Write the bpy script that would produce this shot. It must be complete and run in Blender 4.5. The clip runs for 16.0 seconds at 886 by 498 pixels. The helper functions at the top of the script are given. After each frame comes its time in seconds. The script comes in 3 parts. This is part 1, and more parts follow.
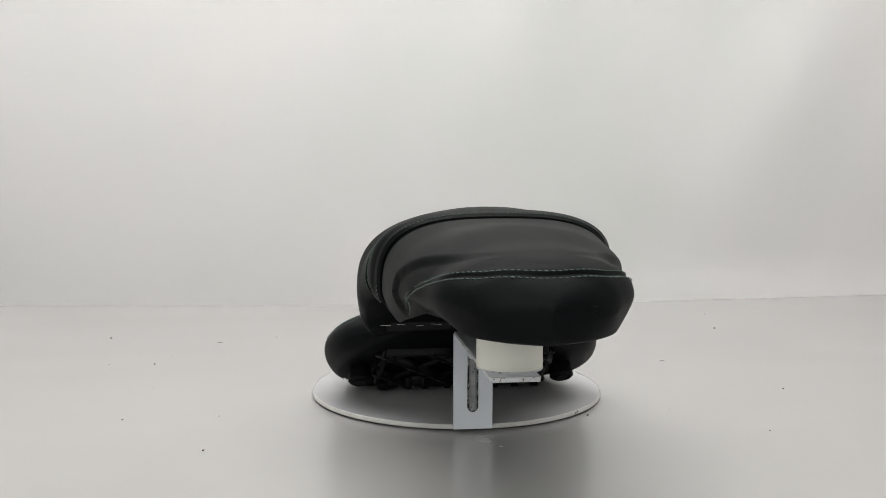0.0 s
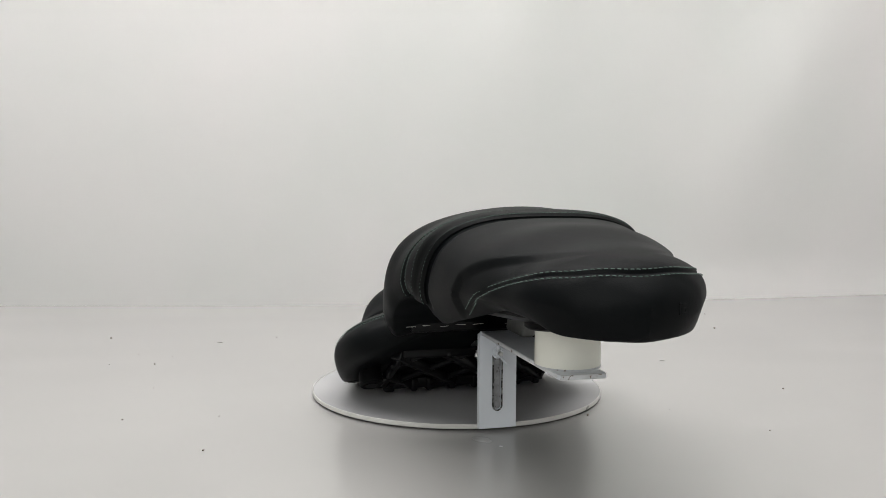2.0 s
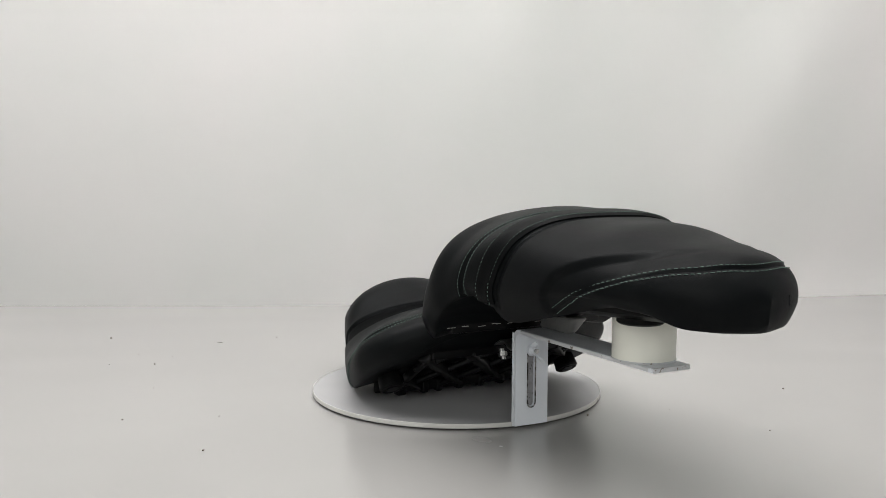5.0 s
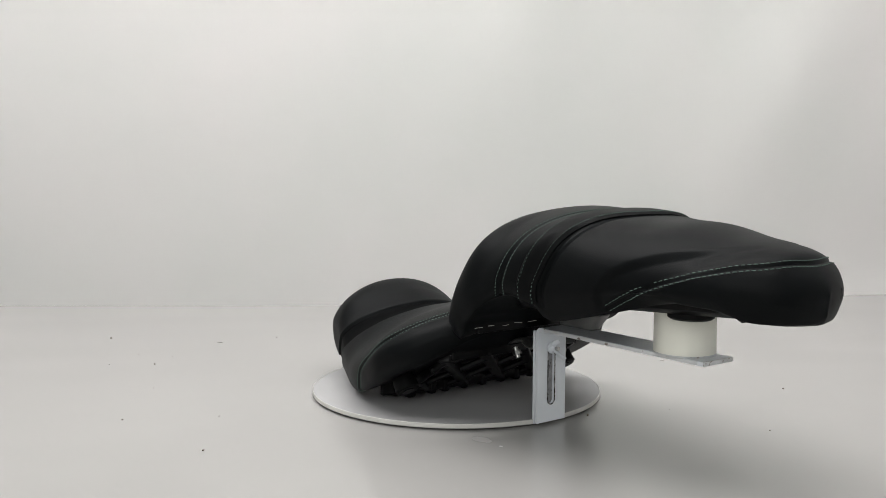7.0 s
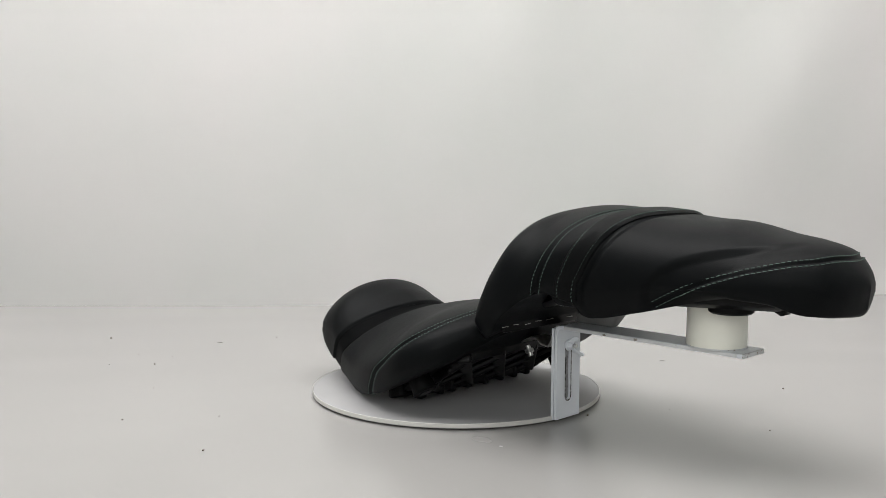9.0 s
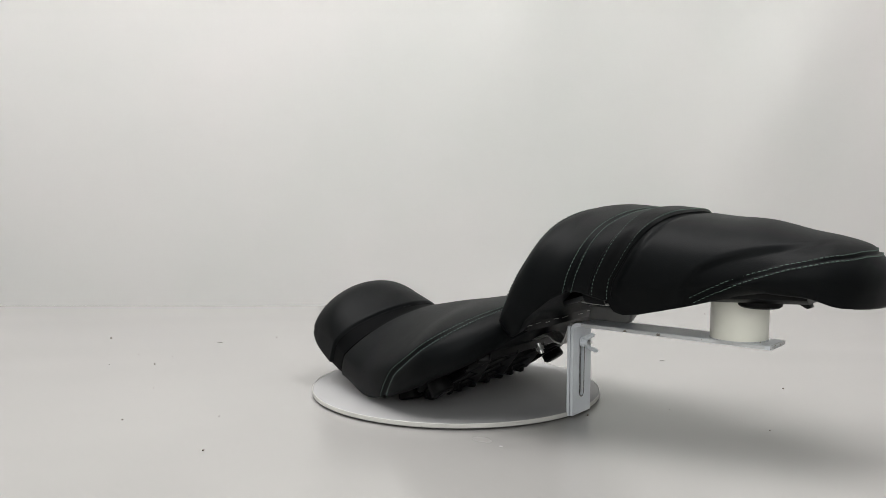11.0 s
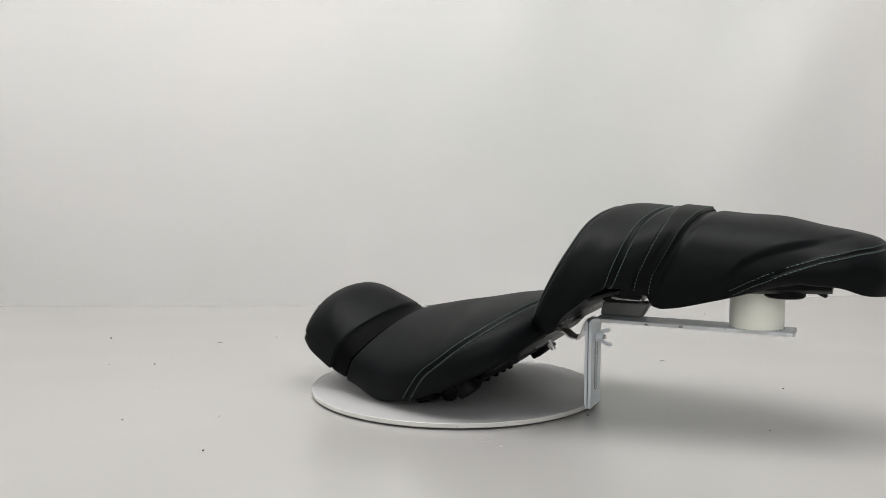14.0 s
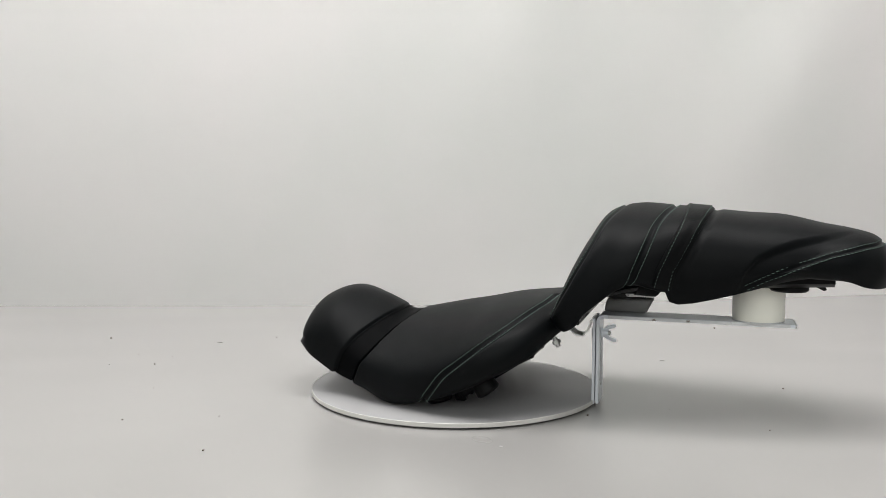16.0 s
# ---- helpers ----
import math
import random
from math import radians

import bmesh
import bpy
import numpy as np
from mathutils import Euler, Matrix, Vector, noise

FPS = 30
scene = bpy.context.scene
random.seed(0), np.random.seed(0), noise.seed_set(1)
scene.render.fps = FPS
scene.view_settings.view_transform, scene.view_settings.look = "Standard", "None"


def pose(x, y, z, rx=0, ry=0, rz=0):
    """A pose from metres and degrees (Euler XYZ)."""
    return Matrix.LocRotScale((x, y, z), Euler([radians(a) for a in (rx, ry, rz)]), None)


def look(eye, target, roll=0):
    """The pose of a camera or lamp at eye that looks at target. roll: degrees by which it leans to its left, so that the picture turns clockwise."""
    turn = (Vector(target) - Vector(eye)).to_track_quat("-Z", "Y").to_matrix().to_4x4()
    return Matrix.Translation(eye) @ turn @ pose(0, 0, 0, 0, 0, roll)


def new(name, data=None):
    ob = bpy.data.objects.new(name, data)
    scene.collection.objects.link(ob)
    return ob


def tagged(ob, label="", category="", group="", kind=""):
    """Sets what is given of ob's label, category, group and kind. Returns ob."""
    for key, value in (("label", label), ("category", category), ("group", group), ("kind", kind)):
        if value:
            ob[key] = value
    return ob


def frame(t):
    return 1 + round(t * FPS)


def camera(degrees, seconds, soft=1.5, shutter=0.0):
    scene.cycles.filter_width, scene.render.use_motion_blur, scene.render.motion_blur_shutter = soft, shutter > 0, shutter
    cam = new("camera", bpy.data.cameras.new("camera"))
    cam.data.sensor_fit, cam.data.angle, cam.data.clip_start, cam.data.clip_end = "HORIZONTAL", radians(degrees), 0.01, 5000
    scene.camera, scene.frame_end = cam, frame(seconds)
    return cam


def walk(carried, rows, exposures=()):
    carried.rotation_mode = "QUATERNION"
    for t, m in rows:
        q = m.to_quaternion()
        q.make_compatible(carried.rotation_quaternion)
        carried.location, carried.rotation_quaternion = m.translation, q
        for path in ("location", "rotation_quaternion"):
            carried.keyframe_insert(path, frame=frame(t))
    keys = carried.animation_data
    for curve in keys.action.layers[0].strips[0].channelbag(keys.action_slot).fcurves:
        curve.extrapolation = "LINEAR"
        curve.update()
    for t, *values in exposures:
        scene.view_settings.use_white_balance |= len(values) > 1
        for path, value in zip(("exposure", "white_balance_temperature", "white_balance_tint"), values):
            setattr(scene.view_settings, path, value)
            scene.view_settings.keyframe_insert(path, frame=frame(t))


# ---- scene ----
TURN_START, TURN_RATE = 7.946, 4.107      # degrees, degrees a second

cam = camera(53.36, 16.0, soft=0.45)
EYE = pose(0, -0.9718, 0.2330) @ pose(0, 0, 0, 0, 0, 0.717) @ pose(0, 0, 0, 90 - 4.739, 0, 0) @ pose(0, 0, 0, 0, 0, 0.189)
walk(cam, [(0.0, EYE), (16.0, EYE)], exposures=[(0.0, 0.0), (16.0, 0.0)])

# ---- light ----
world = bpy.data.worlds.new("world")
scene.world = world
world.use_nodes = True
world.node_tree.nodes["Background"].inputs[0].default_value = (0.8, 0.85, 0.9, 1)
world.node_tree.nodes["Background"].inputs[1].default_value = 0.1


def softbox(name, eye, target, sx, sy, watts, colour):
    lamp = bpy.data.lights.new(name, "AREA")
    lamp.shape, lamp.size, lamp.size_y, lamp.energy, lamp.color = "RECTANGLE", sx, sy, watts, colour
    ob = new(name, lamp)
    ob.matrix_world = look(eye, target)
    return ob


# no lamp is in view: overhead one inferred from soft shadows below the seat
softbox("overhead_key", (-0.15, -0.35, 2.0), (0.05, 0.65, 0.90), 2.8, 1.2, 53, (1.0, 0.982, 0.965))
# added fill, aimed to brighten the backdrop and the far floor
softbox("backdrop_fill", (-0.15, 0.0, 1.70), (-0.10, 0.62, 0.10), 2.6, 0.5, 23, (1.0, 0.98, 0.965))
# added low fill from the camera's side for backdrop, disc and flanks
softbox("front_fill", (-0.2, -2.05, 0.95), (0.0, 0.7, 0.45), 2.4, 1.2, 24, (0.99, 1.0, 0.97))


# ---- materials ----
def material(name, colour, rough, metal=0.0, spec=0.5, vary=0.15, vscale=8.0, grain=400.0, bump=0.0, dist=0.0005,
             second=None, stain=None, coat=0.0):
    """Principled material with large blotches and fine grain in colour, roughness and relief."""
    m = bpy.data.materials.new(name)
    m.use_nodes = True
    nt = m.node_tree
    b = nt.nodes["Principled BSDF"]
    b.inputs["Metallic"].default_value = metal
    b.inputs["Specular IOR Level"].default_value = spec
    b.inputs["Coat Weight"].default_value = coat
    tc = nt.nodes.new("ShaderNodeTexCoord")
    n1 = nt.nodes.new("ShaderNodeTexNoise")
    n1.inputs["Scale"].default_value, n1.inputs["Detail"].default_value = vscale, 5
    n2 = nt.nodes.new("ShaderNodeTexNoise")
    n2.inputs["Scale"].default_value, n2.inputs["Detail"].default_value = grain, 2
    nt.links.new(tc.outputs["Object"], n1.inputs["Vector"])
    nt.links.new(tc.outputs["Object"], n2.inputs["Vector"])
    mix = nt.nodes.new("ShaderNodeMix")
    mix.data_type = "RGBA"
    c = Vector(colour)
    d = Vector(second) if second else c * (1 - vary)
    mix.inputs[6].default_value, mix.inputs[7].default_value = (*(c * (1 + vary * 0.3)), 1), (*d, 1)
    ramp = nt.nodes.new("ShaderNodeMapRange")
    ramp.inputs[1].default_value, ramp.inputs[2].default_value = 0.35, 0.7
    nt.links.new(n1.outputs["Fac"], ramp.inputs[0])
    nt.links.new(ramp.outputs[0], mix.inputs[0])
    out = mix.outputs[2]
    if stain:                                             # small worn or dirty spots: colour, scale, threshold
        n3 = nt.nodes.new("ShaderNodeTexNoise")
        n3.inputs["Scale"].default_value, n3.inputs["Detail"].default_value = stain[1], 6
        nt.links.new(tc.outputs["Object"], n3.inputs["Vector"])
        r3 = nt.nodes.new("ShaderNodeMapRange")
        r3.inputs[1].default_value, r3.inputs[2].default_value = stain[2], stain[2] + 0.03
        nt.links.new(n3.outputs["Fac"], r3.inputs[0])
        m3 = nt.nodes.new("ShaderNodeMix")
        m3.data_type = "RGBA"
        m3.inputs[7].default_value = (*stain[0], 1)
        nt.links.new(r3.outputs[0], m3.inputs[0])
        nt.links.new(out, m3.inputs[6])
        out = m3.outputs[2]
    nt.links.new(out, b.inputs["Base Color"])
    rr = nt.nodes.new("ShaderNodeMapRange")
    rr.inputs[3].default_value, rr.inputs[4].default_value = max(rough - 0.07, 0.02), min(rough + 0.07, 1)
    nt.links.new(n1.outputs["Fac"], rr.inputs[0])
    nt.links.new(rr.outputs[0], b.inputs["Roughness"])
    if bump:
        bp = nt.nodes.new("ShaderNodeBump")
        bp.inputs["Strength"].default_value, bp.inputs["Distance"].default_value = bump, dist
        nt.links.new(n2.outputs["Fac"], bp.inputs["Height"])
        nt.links.new(bp.outputs[0], b.inputs["Normal"])
    return m


def leather(name, colour, rough, scale=900.0, strength=0.22):
    """Black leatherette: pebbled grain, faint scuffs."""
    m = material(name, colour, rough, spec=0.095, vary=0.35, vscale=14, grain=scale)
    nt = m.node_tree
    b = nt.nodes["Principled BSDF"]
    tc = nt.nodes.new("ShaderNodeTexCoord")
    v = nt.nodes.new("ShaderNodeTexVoronoi")
    v.inputs["Scale"].default_value = scale
    n = nt.nodes.new("ShaderNodeTexNoise")
    n.inputs["Scale"].default_value, n.inputs["Detail"].default_value = 45, 3
    nt.links.new(tc.outputs["Object"], v.inputs["Vector"])
    nt.links.new(tc.outputs["Object"], n.inputs["Vector"])
    b1, b2 = nt.nodes.new("ShaderNodeBump"), nt.nodes.new("ShaderNodeBump")
    b1.inputs["Strength"].default_value, b1.inputs["Distance"].default_value = strength, 0.0003
    b2.inputs["Strength"].default_value, b2.inputs["Distance"].default_value = 0.14, 0.0012
    nt.links.new(v.outputs["Distance"], b1.inputs["Height"])
    nt.links.new(n.outputs["Fac"], b2.inputs["Height"])
    nt.links.new(b1.outputs[0], b2.inputs["Normal"])
    nt.links.new(b2.outputs[0], b.inputs["Normal"])
    return m


M_LEATHER = leather("black_leatherette", (0.0013, 0.0020, 0.0025), 0.50)
M_SMOOTH = leather("smooth_black_leatherette", (0.0010, 0.0012, 0.0015), 0.55, 1400, 0.15)
M_SMOOTH.node_tree.nodes["Principled BSDF"].inputs["Specular IOR Level"].default_value = 0.03
M_STRAP = leather("strap_leatherette", (0.0014, 0.0019, 0.0022), 0.55, 1000, 0.4)
M_STITCH = material("grey_green_thread", (0.090, 0.140, 0.118), 0.8, vary=0.3, vscale=300)
M_BASTE = material("white_thread", (0.5, 0.5, 0.47), 0.8)
M_PLASTIC = material("black_moulded_plastic", (0.0025, 0.0025, 0.003), 0.32, spec=0.16, vary=0.3, vscale=30, grain=600, bump=0.15)
M_RUBBER = material("black_rubber", (0.003, 0.003, 0.0032), 0.5, spec=0.1, vary=0.3, vscale=40, grain=500, bump=0.1)
M_FOIL = material("grey_liner_sheet", (0.27, 0.27, 0.265), 0.35, vary=0.3, vscale=25, grain=90, bump=0.5, dist=0.002)
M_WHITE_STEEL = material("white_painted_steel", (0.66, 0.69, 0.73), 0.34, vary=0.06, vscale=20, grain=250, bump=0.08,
                         stain=((0.06, 0.055, 0.05), 130, 0.72))
M_CHIPPED = material("chipped_paint_edge", (0.55, 0.56, 0.57), 0.45, vary=0.2, vscale=60, grain=300, bump=0.2,
                     stain=((0.16, 0.12, 0.09), 420, 0.62))
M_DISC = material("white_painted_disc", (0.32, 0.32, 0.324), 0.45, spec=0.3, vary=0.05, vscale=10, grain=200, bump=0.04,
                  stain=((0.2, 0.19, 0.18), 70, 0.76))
M_PIPE = material("ivory_plastic_pipe", (0.80, 0.795, 0.715), 0.4, vary=0.05, vscale=30, grain=100, bump=0.05)
M_ZINC = material("zinc_plated_steel", (0.55, 0.55, 0.54), 0.3, metal=1.0, vary=0.3, vscale=200)
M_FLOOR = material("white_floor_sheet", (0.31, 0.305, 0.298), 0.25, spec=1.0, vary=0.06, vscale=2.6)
# pink and green cast of mixed light put into the sheet's colour as blotches
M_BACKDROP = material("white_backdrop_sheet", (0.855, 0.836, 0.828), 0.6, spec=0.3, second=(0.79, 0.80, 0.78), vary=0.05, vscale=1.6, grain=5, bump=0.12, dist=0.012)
# for unseen walls: dark for the seat's reflections, grey for bounced light
M_DARK = material("dark_reflection_wall", (0.12, 0.12, 0.12), 0.9, vary=0.1, vscale=3)
M_BOUNCE = material("grey_bounce_wall", (0.55, 0.55, 0.54), 0.8, vary=0.06, vscale=2)
M_CRUMB = material("dark_crumbs", (0.10, 0.08, 0.06), 0.9, vary=0.4, vscale=500)
M_SLOT = material("worn_slot_rim", (0.34, 0.335, 0.33), 0.5, vary=0.4, vscale=300, grain=500, bump=0.2, stain=((0.03, 0.028, 0.025), 210, 0.48))
M_WORN = material("worn_grey_steel", (0.30, 0.30, 0.305), 0.5, vary=0.3, vscale=120, grain=400, bump=0.2, stain=((0.08, 0.075, 0.07), 420, 0.64))
M_FIBRE = material("grey_fibre", (0.22, 0.21, 0.20), 0.9, vary=0.3, vscale=300)
M_RIM = material("worn_disc_edge", (0.52, 0.515, 0.49), 0.5, vary=0.08, vscale=40, stain=((0.12, 0.11, 0.10), 60, 0.70))
M_EDGE = material("nicked_white_edge", (0.62, 0.63, 0.64), 0.4, vary=0.15, vscale=60, stain=((0.13, 0.10, 0.08), 120, 0.62))


# ---- mesh helpers ----
def part(name, bm, mat, parent=None, label="", smooth=True):
    """Links a bmesh as one mesh object, under a thing or a part."""
    bmesh.ops.recalc_face_normals(bm, faces=bm.faces[:])
    me = bpy.data.meshes.new(name)
    bm.to_mesh(me)
    bm.free()
    me.materials.append(mat)
    if smooth:
        me.polygons.foreach_set("use_smooth", [True] * len(me.polygons))
        me.set_sharp_from_angle(angle=radians(38))
    ob = new(name, me)
    ob.parent = parent
    if label:
        tagged(ob, label)
    return ob


def thing(name, label, category, at=(0, 0, 0)):
    e = new(name)
    e.empty_display_size = 0.02
    e.location = at
    return tagged(e, label, category)


def box(bm, size, m, bevel=0.0, segs=2):
    r = bmesh.ops.create_cube(bm, size=1.0, matrix=m @ Matrix.Diagonal((*size, 1)))
    if bevel:
        es = list({e for v in r["verts"] for e in v.link_edges})
        bmesh.ops.bevel(bm, geom=es, offset=bevel, segments=segs, profile=0.5, affect="EDGES")


def boxed(size, m, bevel=0.0005, segs=2):
    bm = bmesh.new()
    box(bm, size, m, bevel, segs)
    return bm


def lathe(profile, m=Matrix(), n=40):
    """Turned solid from (radius, height) pairs."""
    bm = bmesh.new()
    rings = []
    for r, h in profile:
        if r < 1e-6:
            rings.append([bm.verts.new(m @ Vector((0, 0, h)))])
        else:
            rings.append([bm.verts.new(m @ Vector((r * math.cos(2 * math.pi * i / n), r * math.sin(2 * math.pi * i / n), h)))
                          for i in range(n)])
    for a, b in zip(rings, rings[1:]):
        for i in range(n):
            j = (i + 1) % n
            vs = [a[i % len(a)], a[j % len(a)], b[j % len(b)], b[i % len(b)]]
            vs = list(dict.fromkeys(vs))
            if len(vs) > 2:
                bm.faces.new(vs)
    return bm


def outline_plate(pts, thick, m, bevel=0.0):
    """Plate with the given outline in its xy plane, extruded along z."""
    bm = bmesh.new()
    f = bm.faces.new([bm.verts.new((x, y, 0)) for x, y in pts])
    r = bmesh.ops.extrude_face_region(bm, geom=[f])
    bmesh.ops.translate(bm, verts=[v for v in r["geom"] if isinstance(v, bmesh.types.BMVert)], vec=(0, 0, thick))
    if bevel:
        bmesh.ops.bevel(bm, geom=bm.edges[:], offset=bevel, segments=2, profile=0.5, affect="EDGES")
    bmesh.ops.transform(bm, matrix=m, verts=bm.verts[:])
    return bm


def bent_strip(path, width, thick, v0=0.0):
    """Strip of metal that follows (u, z) points in the seat's middle plane."""
    bm = bmesh.new()
    P = [Vector((x, 0, z)) for x, z in path]
    rows = []
    for i, p in enumerate(P):
        d = (P[min(i + 1, len(P) - 1)] - P[max(i - 1, 0)]).normalized()
        n = Vector((-d.z, 0, d.x)) * thick / 2
        y = Vector((0, width / 2, 0))
        c = p + Vector((0, v0, 0))
        rows.append([bm.verts.new(q) for q in (c + n - y, c + n + y, c - n + y, c - n - y)])
    for a, b in zip(rows, rows[1:]):
        for i in range(4):
            bm.faces.new((a[i], a[(i + 1) % 4], b[(i + 1) % 4], b[i]))
    bm.faces.new(rows[0])
    bm.faces.new(rows[-1])
    return bm


# ---- lofted cushions: crest, side and underside lines, from front to back ----
def glide(table, s):
    """Smooth line through the rows of a small table, at the places s (0 to rows - 1)."""
    T = np.asarray(table, float)
    s = np.clip(np.asarray(s, float), 0, len(T) - 1)
    i = np.minimum(s.astype(int), len(T) - 2)
    f = (s - i)[..., None]
    p0, p1, p2, p3 = T[np.maximum(i - 1, 0)], T[i], T[i + 1], T[np.minimum(i + 2, len(T) - 1)]
    return 0.5 * (2 * p1 + (p2 - p0) * f + (2 * p0 - 5 * p1 + 4 * p2 - p3) * f ** 2 + (3 * p1 - p0 - 3 * p2 + p3) * f ** 3)


def skin(form, s, g):
    """Point of a cushion's cover: s along it, g from -1 (lower edge) over 0 (crest) to 1 (other lower edge)."""
    crest, side, low = form["crest"], form["side"], form["low"]
    s, g = np.broadcast_arrays(np.asarray(s, float), np.asarray(g, float))
    c, d, l = glide(crest, s), glide(side, s), glide(low, s)
    p = c[..., 2]
    a = np.abs(g)
    up = np.clip(a / 0.72, 0, 1) * np.pi / 2
    dn = np.clip((a - 0.72) / 0.28, 0, 1) * np.pi / 2
    fs, fc = np.sin(up), np.maximum(np.cos(up), 0)
    r = (fs ** p + fc ** p) ** (1 / p)
    fs, fc = fs / r, fc / r
    v_up, u_up, z_up = d[..., 2] * fs, d[..., 0] + (c[..., 0] - d[..., 0]) * fc, d[..., 1] + (c[..., 1] - d[..., 1]) * fc
    v_dn = l[..., 2] + (d[..., 2] - l[..., 2]) * np.cos(dn)
    u_dn, z_dn = d[..., 0] + (l[..., 0] - d[..., 0]) * np.sin(dn), d[..., 1] + (l[..., 1] - d[..., 1]) * np.sin(dn)
    lower = a > 0.72
    v = np.where(lower, v_dn, v_up)
    z = np.where(lower, z_dn, z_up)
    if "dish" in form:                                    # dished flank between a crisp crease and the tail seam
        deep, crease, rim = form["dish"]
        a0, a1 = np.interp(s, *zip(*crease)), np.interp(s, *zip(*rim))
        e0, e1 = np.clip((a - a0) / 0.09, 0, 1), np.clip((a1 - a) / 0.12, 0, 1)
        dip = deep * np.clip((12.2 - s) / 1.4, 0, 1) * e0 * e0 * (3 - 2 * e0) * e1 * e1 * (3 - 2 * e1)
        v, z = v - dip * fs, z - dip * fc
    if "flap" in form:                                    # pointed lower corner of the side panel
        drop = np.interp(s, *zip(*form["flap"])) * np.clip((a - 0.84) / 0.16, 0, 1)
        z, v = z - drop, v - 0.45 * drop
    v = v * np.sign(g)
    return np.stack([np.where(lower, u_dn, u_up), v, z], -1)


def skin_frame(form, s, g):
    """Point, outward normal and the two slopes of the cover."""
    e = 1e-3
    P = skin(form, s, g)
    ds = (skin(form, np.asarray(s) + e, g) - skin(form, np.asarray(s) - e, g)) / (2 * e)
    dg = (skin(form, s, np.asarray(g) + e) - skin(form, s, np.asarray(g) - e)) / (2 * e)
    N = np.cross(ds, dg)
    N /= np.maximum(np.linalg.norm(N, axis=-1, keepdims=True), 1e-9)
    return P, N, ds, dg


RIDER = {
    "crest": [(-.1641, .0567, 1.70), (-.1605, .0795, 1.70), (-.1451, .0984, 1.93), (-.1165, .1086, 2.03), (-.0841, .1008, 1.70),
             (-.0532, .0865, 1.70), (-.0350, .0868, 1.70), (-.0106, .0916, 1.70), (.0147, .0968, 1.70), (.0399, .1008, 1.89),
             (.0681, .1058, 2.16), (.0961, .1089, 2.27), (.1201, .1111, 2.24), (.1351, .1065, 2.23)],
    "side": [(-.1548, .0554, .0599), (-.1479, .0573, .0704), (-.1362, .0559, .0756), (-.1151, .0518, .0828), (-.0972, .0470, .0896),
             (-.0802, .0425, .0972), (-.0630, .0371, .1045), (-.0337, .0322, .1156), (.0005, .0357, .1284), (.0355, .0438, .1380),
             (.0703, .0578, .1417), (.1052, .0726, .1264), (.1280, .0888, .0891), (.1419, .0949, .0635)],
    "low": [(-.1617, .0494, .0510), (-.1524, .0469, .0642), (-.1406, .0398, .0733), (-.1202, .0301, .0810), (-.1037, .0220, .0848),
             (-.0874, .0176, .0907), (-.0692, .0130, .0952), (-.0388, .0012, .0991), (.0012, .0099, .1190), (.0362, .0217, .1260),
             (.0704, .0382, .1265), (.1050, .0571, .1115), (.1317, .0797, .0757), (.1446, .0883, .0498)],
}
PILLION = {
    "crest": [(.1269, .0998, 2.93), (.1332, .1230, 3.07), (.1447, .1509, 3.05), (.1591, .1774, 2.90), (.1751, .1992, 2.72),
             (.2030, .2064, 2.13), (.2370, .2043, 2.52), (.2563, .2023, 2.97), (.2700, .2014, 2.93), (.3059, .1983, 2.47),
             (.3410, .1964, 2.21), (.3759, .1889, 2.11), (.4005, .1844, 2.19), (.4214, .1787, 2.11), (.4307, .1705, 2.11),
             (.4371, .1627, 2.06), (.4407, .1565, 1.99), (.4423, .1506, 1.95)],
    "side": [(.1230, .0963, .0910), (.1296, .0994, .1020), (.1386, .1072, .1079), (.1501, .1198, .1107), (.1664, .1316, .1117),
             (.1851, .1404, .1086), (.2106, .1479, .1041), (.2270, .1471, .1001), (.2391, .1445, .0953), (.2849, .1468, .0914),
             (.3347, .1495, .0839), (.3713, .1512, .0737), (.3987, .1527, .0659), (.4172, .1499, .0530), (.4271, .1452, .0430),
             (.4342, .1439, .0295), (.4389, .1441, .0141), (.4412, .1448, .0010)],
    "low": [(.1300, .0846, .0831), (.1390, .0835, .0940), (.1500, .0903, .0988), (.1580, .1021, .1017), (.1720, .1139, .1035),
             (.1860, .1249, .0994), (.2031, .1308, .0915), (.2207, .1265, .0862), (.2348, .1254, .0866), (.2854, .1321, .0822),
             (.3352, .1422, .0676), (.3657, .1392, .0615), (.3908, .1377, .0587), (.4092, .1317, .0507), (.4208, .1299, .0393),
             (.4308, .1294, .0231), (.4368, .1299, .0054), (.4405, .1349, .0004)],
    "dish": (.0038, [(8.8, 1.2), (9.15, 1.0), (9.25, .86), (9.36, .70), (9.5, .58), (9.75, .516), (10.27, .43), (10.77, .35), (11.5, .24), (12.1, .13), (12.7, .0)],
             [(9.0, 1.06), (9.9, .88), (10.56, .72), (11.1, .63), (11.8, .54), (12.3, .47), (12.85, .385), (13.3, .27), (13.75, .05), (14, -.3), (17, -.3)]),
    "belly": .003,
    "flap": [(7.9, 0), (8.02, .010), (8.22, .0135), (8.5, .0135), (9.0, .0107), (9.5, .0095), (9.85, .0085), (10.3, .0050), (10.8, 0)],
}


